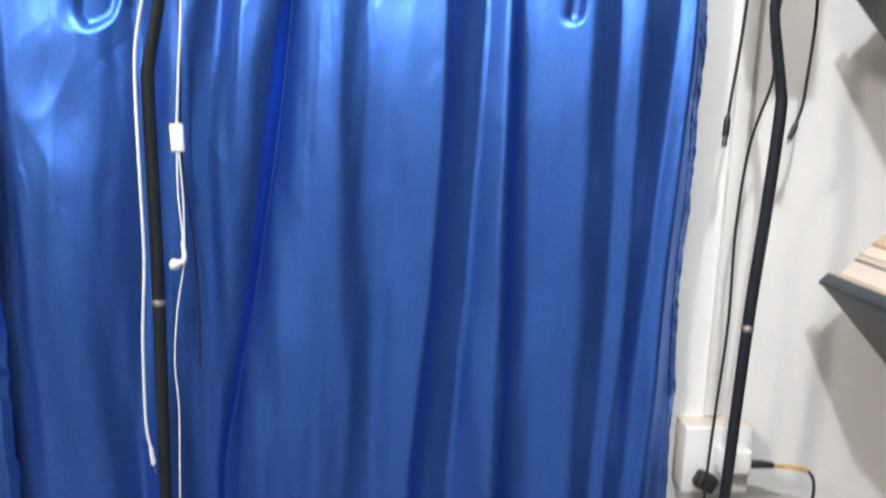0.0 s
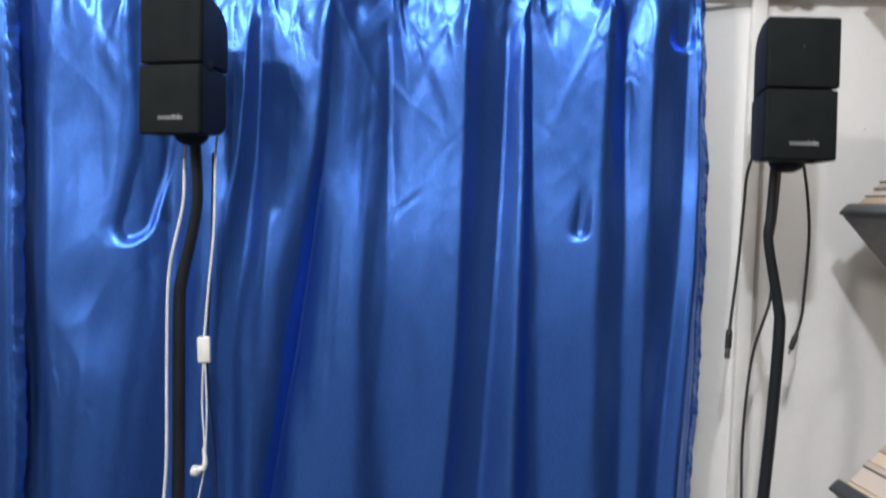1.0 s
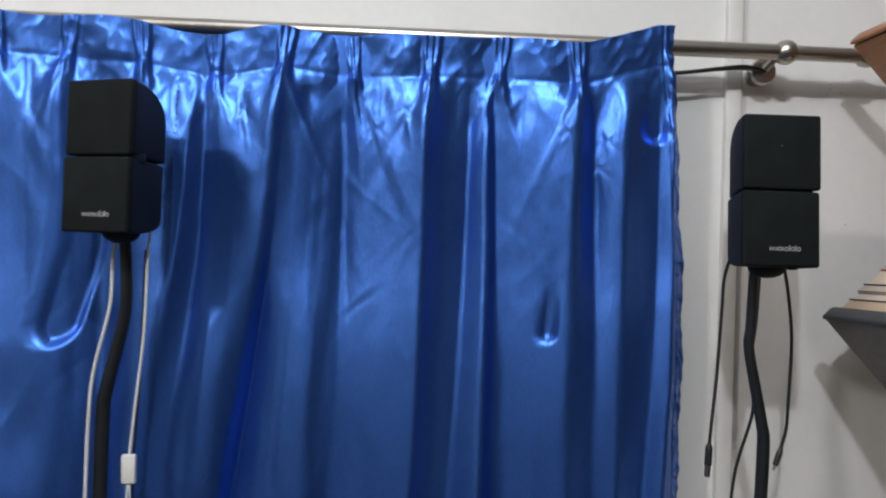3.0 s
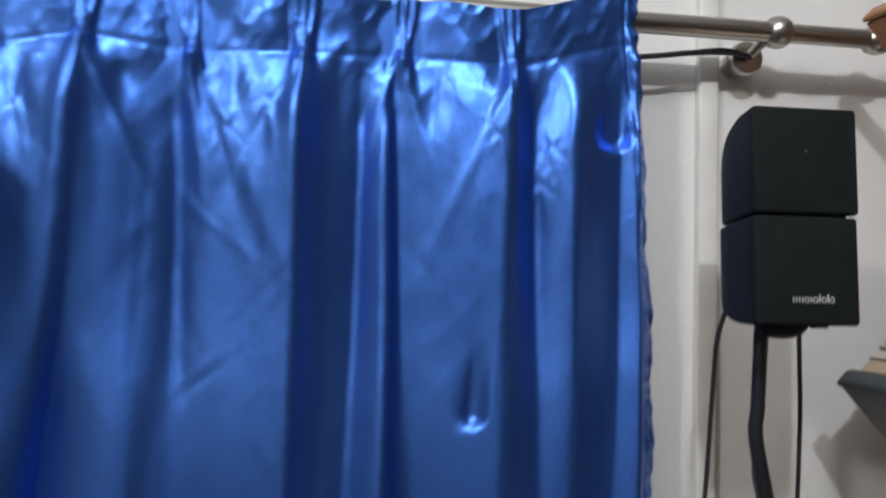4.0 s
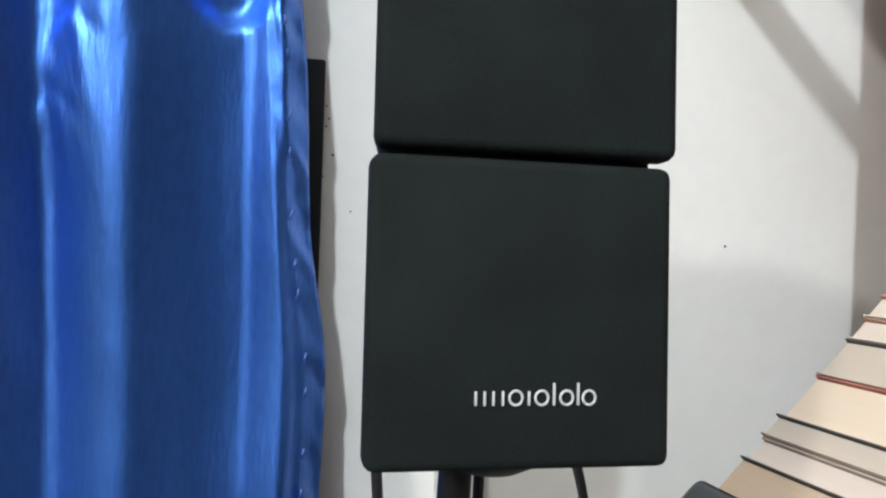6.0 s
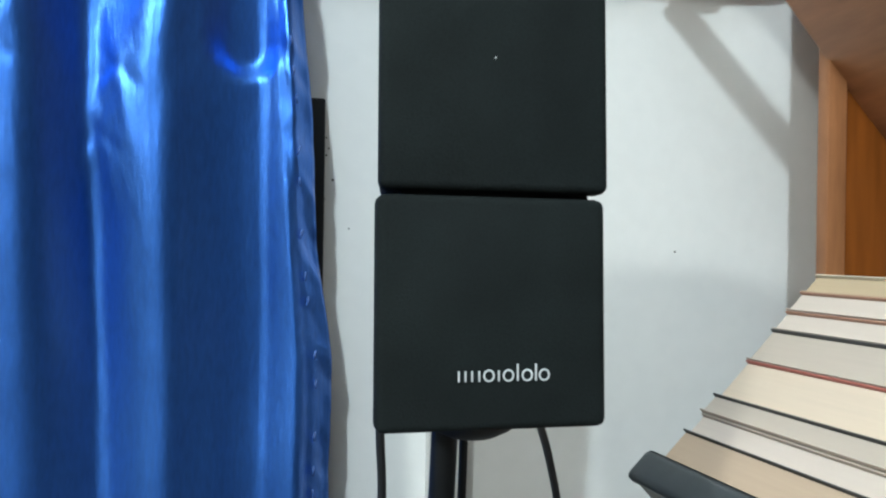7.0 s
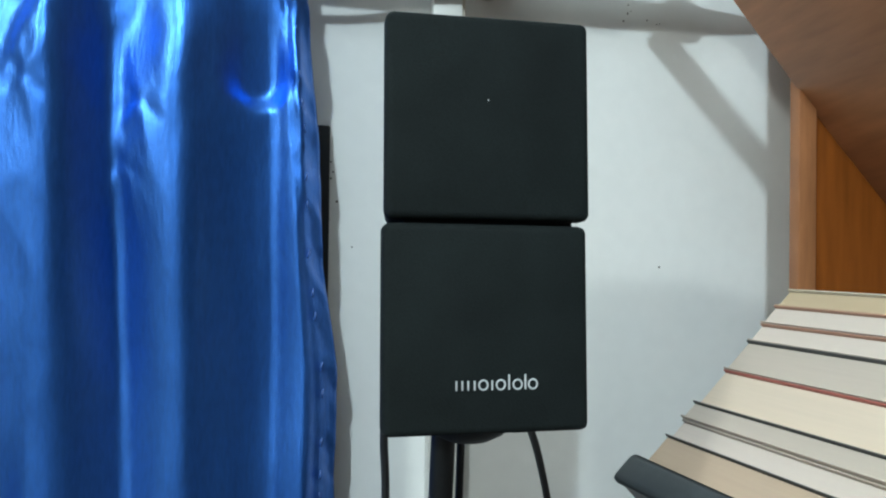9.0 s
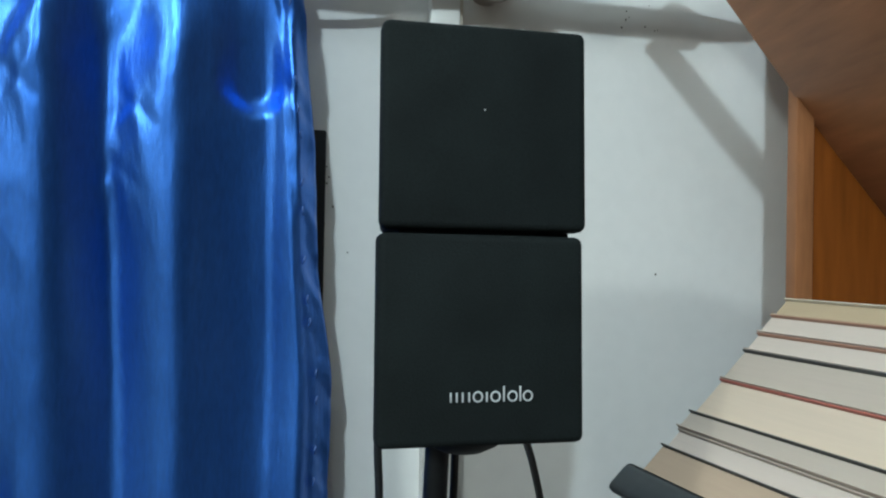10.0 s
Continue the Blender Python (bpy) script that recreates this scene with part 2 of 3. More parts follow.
PANEL_RIGHT = [
    ((0.309, 0.318, 0.337, 0.349, 0.355), 0.25, 0.28), ((0.351, 0.348, 0.359, 0.372, 0.378), 0.12, 0.14),
    ((0.389, 0.383, 0.382, 0.392, 0.394), 0.16, 0.05), ((0.401, 0.411, 0.402, 0.414, 0.409), -0.75, -0.42),
    ((0.416, 0.424, 0.429, 0.435, 0.429), -0.60, -0.42), ((0.429, 0.434, 0.443, 0.449, 0.439), 0.60, 0.16),
    ((0.449, 0.448, 0.457, 0.463, 0.450), 0.25, 0.05),
    ((0.470, 0.468, 0.468, 0.474, 0.457), -0.50, -0.50), ((0.492, 0.494, 0.488, 0.488, 0.472), -0.35, -0.45),
    ((0.508, 0.509, 0.503, 0.497, 0.483), -0.20, -0.15), ((0.517, 0.514, 0.509, 0.503, 0.490), 0.50, 0.55),
    ((0.523, 0.524, 0.521, 0.514, 0.504), 0.35, 0.35), ((0.526, 0.530, 0.530, 0.526, 0.521), -0.85, -0.85),
    ((0.530, 0.543, 0.550, 0.556, 0.563), -0.40, -0.30),
]
FOLDS = PANEL_LEFT + PANEL_SHADED + PANEL_MIDDLE + PANEL_RIGHT
# pleats of the heading: place across, and the height of its top edge there
PLEATS = [(-0.395, 1.588), (-0.341, 1.575), (-0.253, 1.573), (-0.159, 1.568), (-0.069, 1.555), (0.021, 1.570), (0.106, 1.563), (0.206, 1.565), (0.296, 1.570), (0.397, 1.564), (0.501, 1.594)]
# hollows in the cloth that end below in a rounded lip: across, height of the lip, half width, length, forward, lean, width of the rim, and how much softer it is on one side
BAGS = [(-0.264, 1.154, 0.029, 0.12, -0.0125, 0.24, 0.015, 2.2), (0.366, 1.178, 0.013, 0.06, -0.0080, 0.06, 0.014, 1.5), (0.501, 1.440, 0.0195, 0.062, -0.0072, 0.05, 0.014, 0.3)]

# small stars where creases in the cloth meet: across, height
STARS = [(0.438, 1.440), (0.384, 1.447), (0.430, 1.405), (0.175, 1.470), (0.140, 1.445), (-0.03, 1.46), (-0.22, 1.43), (-0.36, 0.98), (-0.31, 0.93)]


def bell(x, mid, width):
    return np.exp(-((x - mid) / width) ** 2)


def grid_noise(x, z, cell_x, cell_z, rng):
    """Smooth noise between -1 and 1 on a grid of cells."""
    table = rng.uniform(-1, 1, (64, 64))
    gx, gz = x / cell_x + 31.3, z / cell_z + 7.7
    ix, iz = np.floor(gx).astype(int), np.floor(gz).astype(int)
    fx, fz = gx - ix, gz - iz
    fx, fz = fx * fx * (3 - 2 * fx), fz * fz * (3 - 2 * fz)
    at = lambda i, j: table[i % 64, j % 64]
    return (at(ix, iz) * (1 - fx) + at(ix + 1, iz) * fx) * (1 - fz) + (at(ix, iz + 1) * (1 - fx) + at(ix + 1, iz + 1) * fx) * fz


def curtain_sheet(name, folds, pleats, bags, stars, base_y, bottom, seed):
    """A hanging cloth with a pinch-pleated heading; a grid whose depth follows the folds."""
    lines = np.array([f[0] for f in folds])
    steep_high, steep_low = np.array([f[1] for f in folds]), np.array([f[2] for f in folds])
    left, right = lines[0, 0], lines[-1, 0]
    cols, rows = int((right - left) / 0.0015), 380
    u, v = np.meshgrid(np.linspace(0, 1, cols), np.linspace(0, 1, rows))
    px, pz = np.array([p[0] for p in pleats]), np.array([p[1] for p in pleats])
    across = left + (right - left) * u[0]
    top = np.interp(across, px, pz)
    gap = np.interp(across, px, np.arange(len(px)))
    top = top + 0.005 * np.sin(np.pi * (gap % 1)) * np.sin(3.1 * np.floor(gap) + 0.6)
    top = np.convolve(np.pad(top, 5, mode="edge"), np.ones(11) / 11, mode="valid")
    z = top[None, :] + (bottom - top[None, :]) * v ** 1.35
    height = z.mean(axis=1)
    # the lines of the folds glide from level to level, and the cloth between them swings from slope to slope
    soft = bell(np.arange(-24, 25), 0, 12)
    soft /= soft.sum()
    places = np.stack([np.convolve(np.pad(np.interp(-height, [-h for h in LEVELS], line), 24, mode="edge"), soft, mode="valid") for line in lines], 1)
    blend = np.clip((1.36 - height) / 0.26, 0, 1)
    blend = blend * blend * (3 - 2 * blend)
    x, y = np.zeros_like(z), np.zeros_like(z)
    for j in range(rows):
        k = np.maximum.accumulate(places[j] + 1e-4 * np.arange(len(lines)) / len(lines))
        x[j] = k[0] + (k[-1] - k[0]) * u[j]
        slope = np.interp(x[j], k, steep_high + (steep_low - steep_high) * blend[j])
        step = (k[-1] - k[0]) / (cols - 1)
        depth = np.cumsum(np.where(slope > 0, 0.85, 1.80) * slope) * step
        depth -= np.linspace(depth[0], depth[-1], cols)
        wide = bell(np.arange(-130, 131), 0, 0.085 / step)
        y[j] = depth - np.convolve(np.pad(depth, 130, mode="reflect"), wide / wide.sum(), mode="valid")
    s = np.clip((1.45 - z) / 0.85, -0.1, 1.4)
    x += 0.007 * np.exp(-((s - 0.30) / 0.24) ** 2) * u ** 12 - 0.009 * np.clip((z - 1.50) / 0.09, 0, 1) * u ** 30
    rng = np.random.default_rng(seed)
    below = np.interp(x, px, pz) - z
    grow = np.clip((below - 0.040) / 0.075, 0, 1)
    grow = grow * grow * (3 - 2 * grow)
    y *= 0.10 + 0.90 * grow
    flare, fall = np.clip((below - 0.05) / 0.14, 0, 1), np.clip((below - 0.08) / 0.26, 0, 1)
    y += 0.002 * flare * flare * (3 - 2 * flare) - 0.015 * fall * fall * (3 - 2 * fall)
    belly, tuck = np.clip((below - 0.16) / 0.34, 0, 1), np.clip((below - 0.34) / 0.46, 0, 1)
    y += 0.008 * belly * belly * (3 - 2 * belly) - 0.015 * tuck * tuck * (3 - 2 * tuck) + 0.024 * bell(x, -0.315, 0.055) * bell(z, 0.80, 0.22)
    # long soft streaks, slanting creases, and crumples that are strongest under the heading
    lean = x + 0.05 * np.sin(9 * x + 1.0) * s
    y += 0.0008 * grid_noise(lean, z, 0.026, 0.50, rng) * grow
    y += 0.0012 * grid_noise(x + 0.25 * z, z, 0.045, 0.32, rng) * grow
    y += 0.0002 * grid_noise(lean, z, 0.008, 0.25, rng) * grow
    y += 0.0032 * grid_noise(x + 0.10 * z, z, 0.030, 0.45, rng) * np.clip(s, 0, 1) + 0.0017 * grid_noise(x - 0.10 * z, z, 0.017, 0.30, rng) * np.clip(s, 0, 1)
    high = np.exp(-np.maximum(below - 0.03, 0) / 0.15)
    for cell, amount in ((0.070, 0.0022), (0.034, 0.0015), (0.016, 0.00035)):
        a, b = x + 0.55 * z, z - 0.35 * x
        ridge = 1 - np.abs(grid_noise(a, b, cell, cell * 2.2, rng)) * 2
        a, b = x - 0.75 * z, z + 0.45 * x
        ridge = ridge + 1 - np.abs(grid_noise(a, b, cell, cell * 2.6, rng)) * 2
        y += amount * ridge * (0.20 + 0.55 * high) * 0.5
    for _ in range(70):
        cx, cz, slope = rng.uniform(left, right), 1.5 - 0.75 * rng.uniform(0, 1) ** 1.8, rng.uniform(0.25, 1.3) * rng.choice([-1, 1])
        length, amount = rng.uniform(0.012, 0.045), rng.uniform(0.0002, 0.0006) * rng.choice([-1, 1])
        y += amount * bell(x - cx - slope * (z - cz) - 6 * (z - cz) ** 2, 0, 0.007) * bell(z, cz, length)
    slack = bell(x, -0.305, 0.050) * bell(z, 0.98, 0.17)
    for tilt, cell in ((0.8, 0.120), (-0.5, 0.085)):
        y += 0.034 * cell * slack * (1 - 2 * np.abs(grid_noise(x + tilt * z, z - tilt * x, cell, cell * 1.5, rng)))
    for cx, cz in stars:
        for way, length, amount in ((0.5, 0.018, 0.0007), (-1.1, 0.015, -0.0006), (-0.2, 0.030, 0.0008), (1.9, 0.012, -0.0005)):
            along, side = (z - cz) + way * (x - cx), (x - cx) - way * (z - cz)
            y += amount * bell(side, 0.0, 0.0032 * math.hypot(1, way)) * bell(along, -0.4 * length, length * math.hypot(1, way))
    for cx, lip, width, length, amount, slant, rim, soft_side in bags:
        up = z - lip
        inside = np.clip((width - np.hypot(x - cx - slant * up, np.minimum(up - width, 0))) / (rim * (1 + soft_side * np.clip((cx + slant * up - x) / width, 0, 1))) + 0.3, 0, 1)
        y += amount * inside * inside * (3 - 2 * inside) * np.exp(-(np.maximum(up, 0) / length) ** 2)
    # heading: stiff band, pinched in three small folds at each pleat, seam below it
    for n, p in list(enumerate(px))[1:-1]:
        near = np.exp(-(np.maximum(below - 0.048, 0) / 0.022) ** 2) * (0.55 + 0.45 * np.clip(below / 0.03, 0, 1))
        tilt = p + 0.10 * math.sin(2.3 * n) * (below - 0.03)
        tight = 1 - 0.35 * np.exp(-((below - 0.045) / 0.02) ** 2)
        y += near * (0.008 * bell(x, tilt, 0.0034) + 0.006 * bell(x, tilt - 0.008 * tight, 0.0036) + 0.007 * bell(x, tilt + 0.008 * tight, 0.0038) - 0.008 * bell(x, tilt, 0.022))
        down = np.maximum(below - 0.05, 0)
        y += 0.006 * bell(x, tilt + 0.12 * math.sin(1.7 * n + 1) * down, 0.007 + 0.15 * down) * np.exp(-(down / 0.10) ** 2) * np.clip((below - 0.046) / 0.008, 0, 1)
        y -= 0.004 * bell(x, tilt + 0.035, 0.010 + 0.05 * down) * np.exp(-((below - 0.085) / 0.035) ** 2)
    # drapes that run slantwise out of the pleats
    for p in px:
        for _ in range(3):
            way, reach, width, amount = rng.uniform(-0.55, 0.55), rng.uniform(0.06, 0.20), rng.uniform(0.004, 0.009), rng.uniform(0.0008, 0.0022) * rng.choice([1, 1, -1])
            down = below - 0.055
            y += amount * bell(x, p + way * down + 0.6 * way * down * down, width * (1 + 6 * np.maximum(down, 0))) * np.exp(-(np.maximum(down, 0) / reach) ** 2) * np.clip(down / 0.02, 0, 1)
    y += (0.0024 * grid_noise(x + 0.4 * z, z, 0.040, 0.030, rng) + 0.0007 * (1 - 2 * np.abs(grid_noise(x - 0.5 * z, z + 0.3 * x, 0.016, 0.022, rng)))) * (1 - grow) - 0.0008 * bell(below, 0.052, 0.0035)
    y += 0.005 * np.sin(x * 33 + 1.3) * (1 - grow)
    y += (np.maximum(y, -0.007) - y) * (1 - grow)
    y += 0.0045 * np.clip(1 - below / 0.05, 0, 1.4)
    # puckered hems at both sides
    for edge, sign in ((0, 1), (-1, -1)):
        off = sign * (x - x[:, edge][:, None])
        y += bell(off, 0.0, 0.010) * (0.0034 * grid_noise(x * 0, z, 1.0, 0.012, rng) + 0.0024 * grid_noise(x * 0 + 3, z, 1.0, 0.035, rng) + 0.0030 * grid_noise(x + 0.6 * z, z, 0.006, 0.016, rng)) - 0.006 * np.clip(1 - off / 0.013, 0, 1) - 0.0018 * bell(off, 0.014, 0.0022)
        x += sign * bell(off, 0.0, 0.02) * 0.004 * grid_noise(x * 0, z, 1.0, 0.07, rng)
    y = np.clip(y, base_y - WALL_Y + 0.008, 0.042)
    verts = np.stack([x, base_y - y, z], -1).reshape(-1, 3)
    idx = np.arange(rows * cols).reshape(rows, cols)
    faces = np.stack([idx[:-1, :-1], idx[1:, :-1], idx[1:, 1:], idx[:-1, 1:]], -1).reshape(-1, 4)
    me = bpy.data.meshes.new(name)
    me.from_pydata(verts.tolist(), [], faces.tolist())
    me.materials.append(SATIN)
    me.polygons.foreach_set("use_smooth", [True] * len(me.polygons))
    ob = new(name, me)
    solid = ob.modifiers.new("cloth_thickness", "SOLIDIFY")
    solid.thickness, solid.offset = 0.0012, -1
    return ob, x, base_y - y, z


def stitching(xs, ys, zs, parent, seed, lowest=0.45, gaps=(0.010, 0.032)):
    """A row of small thread stitches along a hem."""
    rng = random.Random(seed)
    bm = bmesh.new()
    height = zs[0] - 0.07
    while height > lowest:
        j = int(np.argmin(np.abs(zs - height)))
        c = Vector((xs[j], ys[j] - 0.0026, height))
        tube(bm, [c + Vector((rng.uniform(-0.001, 0.001), 0.0012, 0.0024)), c, c + Vector((rng.uniform(-0.001, 0.001), 0.0012, -0.0024))], 0.0006, 6, 2)
        height -= rng.uniform(*gaps)
    ob = part("hem_stitches", bm, STITCH, parent, "row of pale blue hem stitches")
    ob["kind"] = "stuff"


curtain = thing("curtain", (0, 0, 0), "shiny royal blue satin curtain with pinch pleats on a steel rod", "curtain", "curtains on the rod")
sheet, hx, hy, hz = curtain_sheet("cloth", FOLDS, PLEATS, BAGS, STARS, 1.046, 0.22, 3)
sheet.parent = curtain
stitching(hx[:, -7], hy[:, -7], hz[:, -7], curtain, 4)
seam = int(np.argmin(np.abs(hx[60] + 0.113)))
stitching(hx[:, seam], hy[:, seam], hz[:, seam], curtain, 8, 1.34, (0.007, 0.012))
FOLDS_LEFT = [((-1.15 + 0.0324 * i,) * 5, 0.4 * (-1) ** i, 0.5 * (-1) ** i) for i in range(24)]
PLEATS_LEFT = [(-1.10 + 0.094 * i, 1.572 + 0.006 * (-1) ** i) for i in range(8)]
curtain_two = thing("curtain", (0, 0, 0), "royal blue satin curtain panel overlapping its neighbour at the stitched edge", "curtain", "curtains on the rod")
sheet, hx, hy, hz = curtain_sheet("cloth", FOLDS_LEFT, PLEATS_LEFT, [], [], 1.028, 0.22, 5)
sheet.parent = curtain_two
stitching(hx[:, -7], hy[:, -7], hz[:, -7], curtain_two, 6, 0.45, (0.008, 0.016))

# ---- curtain rod ----
ROD_Y, ROD_Z = 1.064, 1.5710
rod = thing("curtain_rod", (0.677, ROD_Y, ROD_Z), "brushed steel curtain rod with round knobs, fixed to the wall", "curtain rod")
turned = pose(0, 0, 0, 0, 90, 0)
bm = bmesh.new()
lathe(bm, [(0.0105, -2.0), (0.0105, 0.0)], turned)
part("tube", bm, STEEL, rod)
bm = bmesh.new()
lathe(bm, [(0.0100, -0.0125)] + [(0.0165 * math.cos(radians(a)), 0.0165 * math.sin(radians(a))) for a in range(-45, 46, 9)] + [(0.0100, 0.0125)], turned)
part("collar", bm, STEEL, rod, "round polished collar")
bm = bmesh.new()
lathe(bm, [(0.0098, 0.010), (0.0098, 0.100)], turned)
part("end_tube", bm, STEEL, rod)
bm = bmesh.new()
lathe(bm, [(0.0098, 0.098), (0.014, 0.102), (0.0155, 0.110), (0.014, 0.118), (0.0095, 0.124), (0.0085, 0.135), (0.006, 0.165), (0.001, 0.190)], turned)
part("finial", bm, STEEL, rod, "round steel end knob")
bm = bmesh.new()
back = ROD_Y - WALL_Y
lathe(bm, [(0.013, back), (0.0135, back + 0.016), (0.0175, back + 0.022), (0.0180, back + 0.032), (0.0165, back + 0.0345), (0.004, back + 0.036)], pose(-0.017, 0, -0.019, 90, 0, 0))
tube(bm, [(-0.018, 0.020, -0.018), (-0.012, 0.012, -0.010), (-0.004, 0.004, -0.003)], 0.0050, 12)
part("wall_bracket", bm, STEEL, rod, "round steel wall bracket")

wire = thing("curtain_wire", (0.5, 1.08, 1.53), "thin black wire hooked under the curtain rod bracket", "wire")
bm = bmesh.new()
tube(bm, [(-0.1, 0.01, 0.004), (0.03, 0.0, 0.011), (0.09, 0.0, 0.019), (0.13, 0.0, 0.023), (0.16, 0.004, 0.020)], [0.0028, 0.0028, 0.0030, 0.004, 0.002], 8)
part("strand", bm, RUBBER_BLACK, wire)

box_on_wall = thing("junction_box", (-0.162, WALL_Y, 1.653), "pale grey plastic box on the wall above the curtain", "junction box")
bm = bmesh.new()
box(bm, (-0.052, -0.022, 0.0), (0.052, 0.0, 0.09), 0.004)
part("cover", bm, PLASTIC_GREY, box_on_wall)
strip = thing("black_batten", (0.541, WALL_Y, 0.95), "thin black batten on the wall beside the curtain", "batten")
bm = bmesh.new()
box(bm, (-0.012, -0.012, 0.0), (0.008, 0.0, 0.492), 0.0015)
part("batten", bm, PLASTIC_BLACK, strip)


# ---- loudspeakers on stands ----
def cabinet(bm, w, h, depth, r, upper):
    """Rounded shell, narrower and lower towards its back."""
    rings = []
    stations = [(0.0, r * 0.3), (r * 0.4, 0.001), (depth * 0.3, 0.004)] + [(depth * q, 0.004 + 0.012 * q * q) for q in (0.45, 0.6, 0.72, 0.82, 0.9, 0.96, 1.0)]
    for y, inset in stations:
        q = max(0.0, y / depth - 0.15) / 0.85
        drop = 1 - math.sqrt(1 - min(q * q, 1))
        x, c = w / 2 - inset, r
        zt, zb = (h / 2 - 0.034 * drop, -h / 2) if upper else (h / 2, -h / 2 + 0.016 * drop)
        ring = []
        for cx, cz, a0 in ((x - c, zt - c, 0), (-x + c, zt - c, 90), (-x + c, zb + c, 180), (x - c, zb + c, 270)):
            for k in range(5):
                a = radians(a0 + 22.5 * k)
                ring.append(bm.verts.new((cx + c * math.cos(a), y, cz + c * math.sin(a))))
        rings.append(ring)
    for a, b in zip(rings, rings[1:]):
        for k in range(len(a)):
            j = (k + 1) % len(a)
            bm.faces.new((a[k], b[k], b[j], a[j]))
    bm.faces.new(rings[0])
    bm.faces.new(rings[-1][::-1])


def loudspeaker(name, label):
    """Two cube boxes over one another, with cloth fronts; origin at the bottom of the front."""
    sp = thing(name, (0, 0, 0), label, "loudspeaker", "satellite loudspeakers")
    w, h, lower_grille = 0.085, 0.0834, None
    for k, (mid, turn) in enumerate(((h / 2, 0.0), (h * 1.5 + 0.0018, -1.6))):
        bm = bmesh.new()
        cabinet(bm, w - 0.001, h - 0.0002, 0.078, 0.0028, k == 1)
        bmesh.ops.transform(bm, matrix=pose(0, 0.006, mid, 0, 0, turn), verts=bm.verts)
        part("cabinet", bm, PLASTIC_BLACK, sp)
        bm = bmesh.new()
        box(bm, (-w / 2, -0.001, -h / 2), (w / 2, 0.010, h / 2), 0.0032, 3, pose(0.001 * k, 0, mid, 0, 0, turn))
        grille = part("grille", bm, CLOTH_BLACK, sp, "black cloth grille with rounded edges")
        lower_grille = lower_grille or grille
    bm = bmesh.new()
    box(bm, (-0.033, 0.008, h - 0.004), (0.0395, 0.034, h + 0.007), 0.001)
    part("swivel_joint", bm, PLASTIC_BLACK, sp)
    bm = bmesh.new()
    lathe(bm, [(0.0205, 0.004), (0.0210, -0.001), (0.0195, -0.004), (0.0155, -0.0080), (0.009, -0.0110), (0.001, -0.0120)], pose(0.003, 0.043, 0.001, 0, 0, 0))
    part("mount", bm, PLASTIC_BLACK, sp, "round plastic mount under the box")
    bm = bmesh.new()
    box(bm, (0.014, 0.012, -0.0020), (0.024, 0.022, 0.001), 0.0006)
    part("foot", bm, PLASTIC_BLACK, sp)
    # maker's mark as plain rings and bars
    x = -0.0135
    for kind, step in (("bar", 0.0024), ("bar", 0.0024), ("bar", 0.0026), ("bar", 0.0036), ("ring", 0.0036), ("bar", 0.0036), ("ring", 0.0034), ("tall", 0.0036), ("ring", 0.0032), ("tall", 0.0032), ("ring", 0.004)):
        bm = bmesh.new()
        if kind == "ring":
            tube(bm, [(x + 0.0018 * math.cos(a), -0.0013, 0.0195 + 0.0019 * math.sin(a)) for a in (2 * math.pi * i / 10 for i in range(11))], 0.00038, 6, 2)
        else:
            box(bm, (x - 0.0003, -0.0018, 0.0175), (x + 0.0003, -0.0009, 0.0235 if kind == "tall" else 0.0213), 0.0001, 1)
        part("badge_stroke", bm, SILVER, lower_grille, "silver mark")
        x += step
    return sp


def stand(name, label, line, radius, joint, base):
    """A bent steel pole on a round floor plate."""
    st = thing(name, (base[0], base[1], 0), label, "speaker stand", "speaker stands")
    off = Vector((base[0], base[1], 0))
    bm = bmesh.new()
    tube(bm, [Vector(p) - off for p in line], radius, 16, 8)
    part("pole", bm, PAINT_BLACK, st)
    bm = bmesh.new()
    r = radius[6]
    lathe(bm, [(r + 0.0003, -0.0035), (r + 0.0009, -0.0025), (r + 0.0009, 0.0025), (r + 0.0003, 0.0035)], Matrix.Translation(Vector(joint) - off))
    part("joint_ring", bm, WORN, st, "worn ring where the pole's halves join")
    bm = bmesh.new()
    lathe(bm, [(0.120, 0.0), (0.120, 0.008), (0.112, 0.014), (0.03, 0.022), (0.014, 0.034)], Matrix.Identity(4), 40)
    part("base_plate", bm, PAINT_BLACK, st)
    return st


right_speaker = loudspeaker("loudspeaker", "black double-cube loudspeaker on a pole beside the curtain")
right_speaker.matrix_basis = pose(0.594, 0.885, 1.2845, -3.0, 0, 0)
left_speaker = copy_thing(right_speaker, pose(-0.159, 0.915, 1.2965, 0, 0, -17))
left_speaker["label"] = "black double-cube loudspeaker on a pole before the curtain"
bm = bmesh.new()
box(bm, (-0.0004, -0.0016, 0.1332), (0.0003, -0.0010, 0.1339), 0.0002, 1)
part("lint_speck", bm, PLASTIC_GREY, right_speaker, "tiny pale speck of lint on the cloth")
stand("speaker_stand", "bent black steel speaker stand before the white wall", [(0.590, 0.945, 1.278), (0.588, 0.946, 1.215), (0.588, 0.948, 1.185), (0.606, 0.952, 1.105), (0.610, 0.953, 1.07), (0.606, 0.953, 0.95), (0.598, 0.952, 0.797), (0.590, 0.950, 0.5), (0.580, 0.950, 0.02)], (0.0058, 0.0058, 0.0060, 0.0066, 0.0074, 0.0074, 0.0074, 0.0074, 0.0074), (0.598, 0.952, 0.797), (0.580, 0.950))
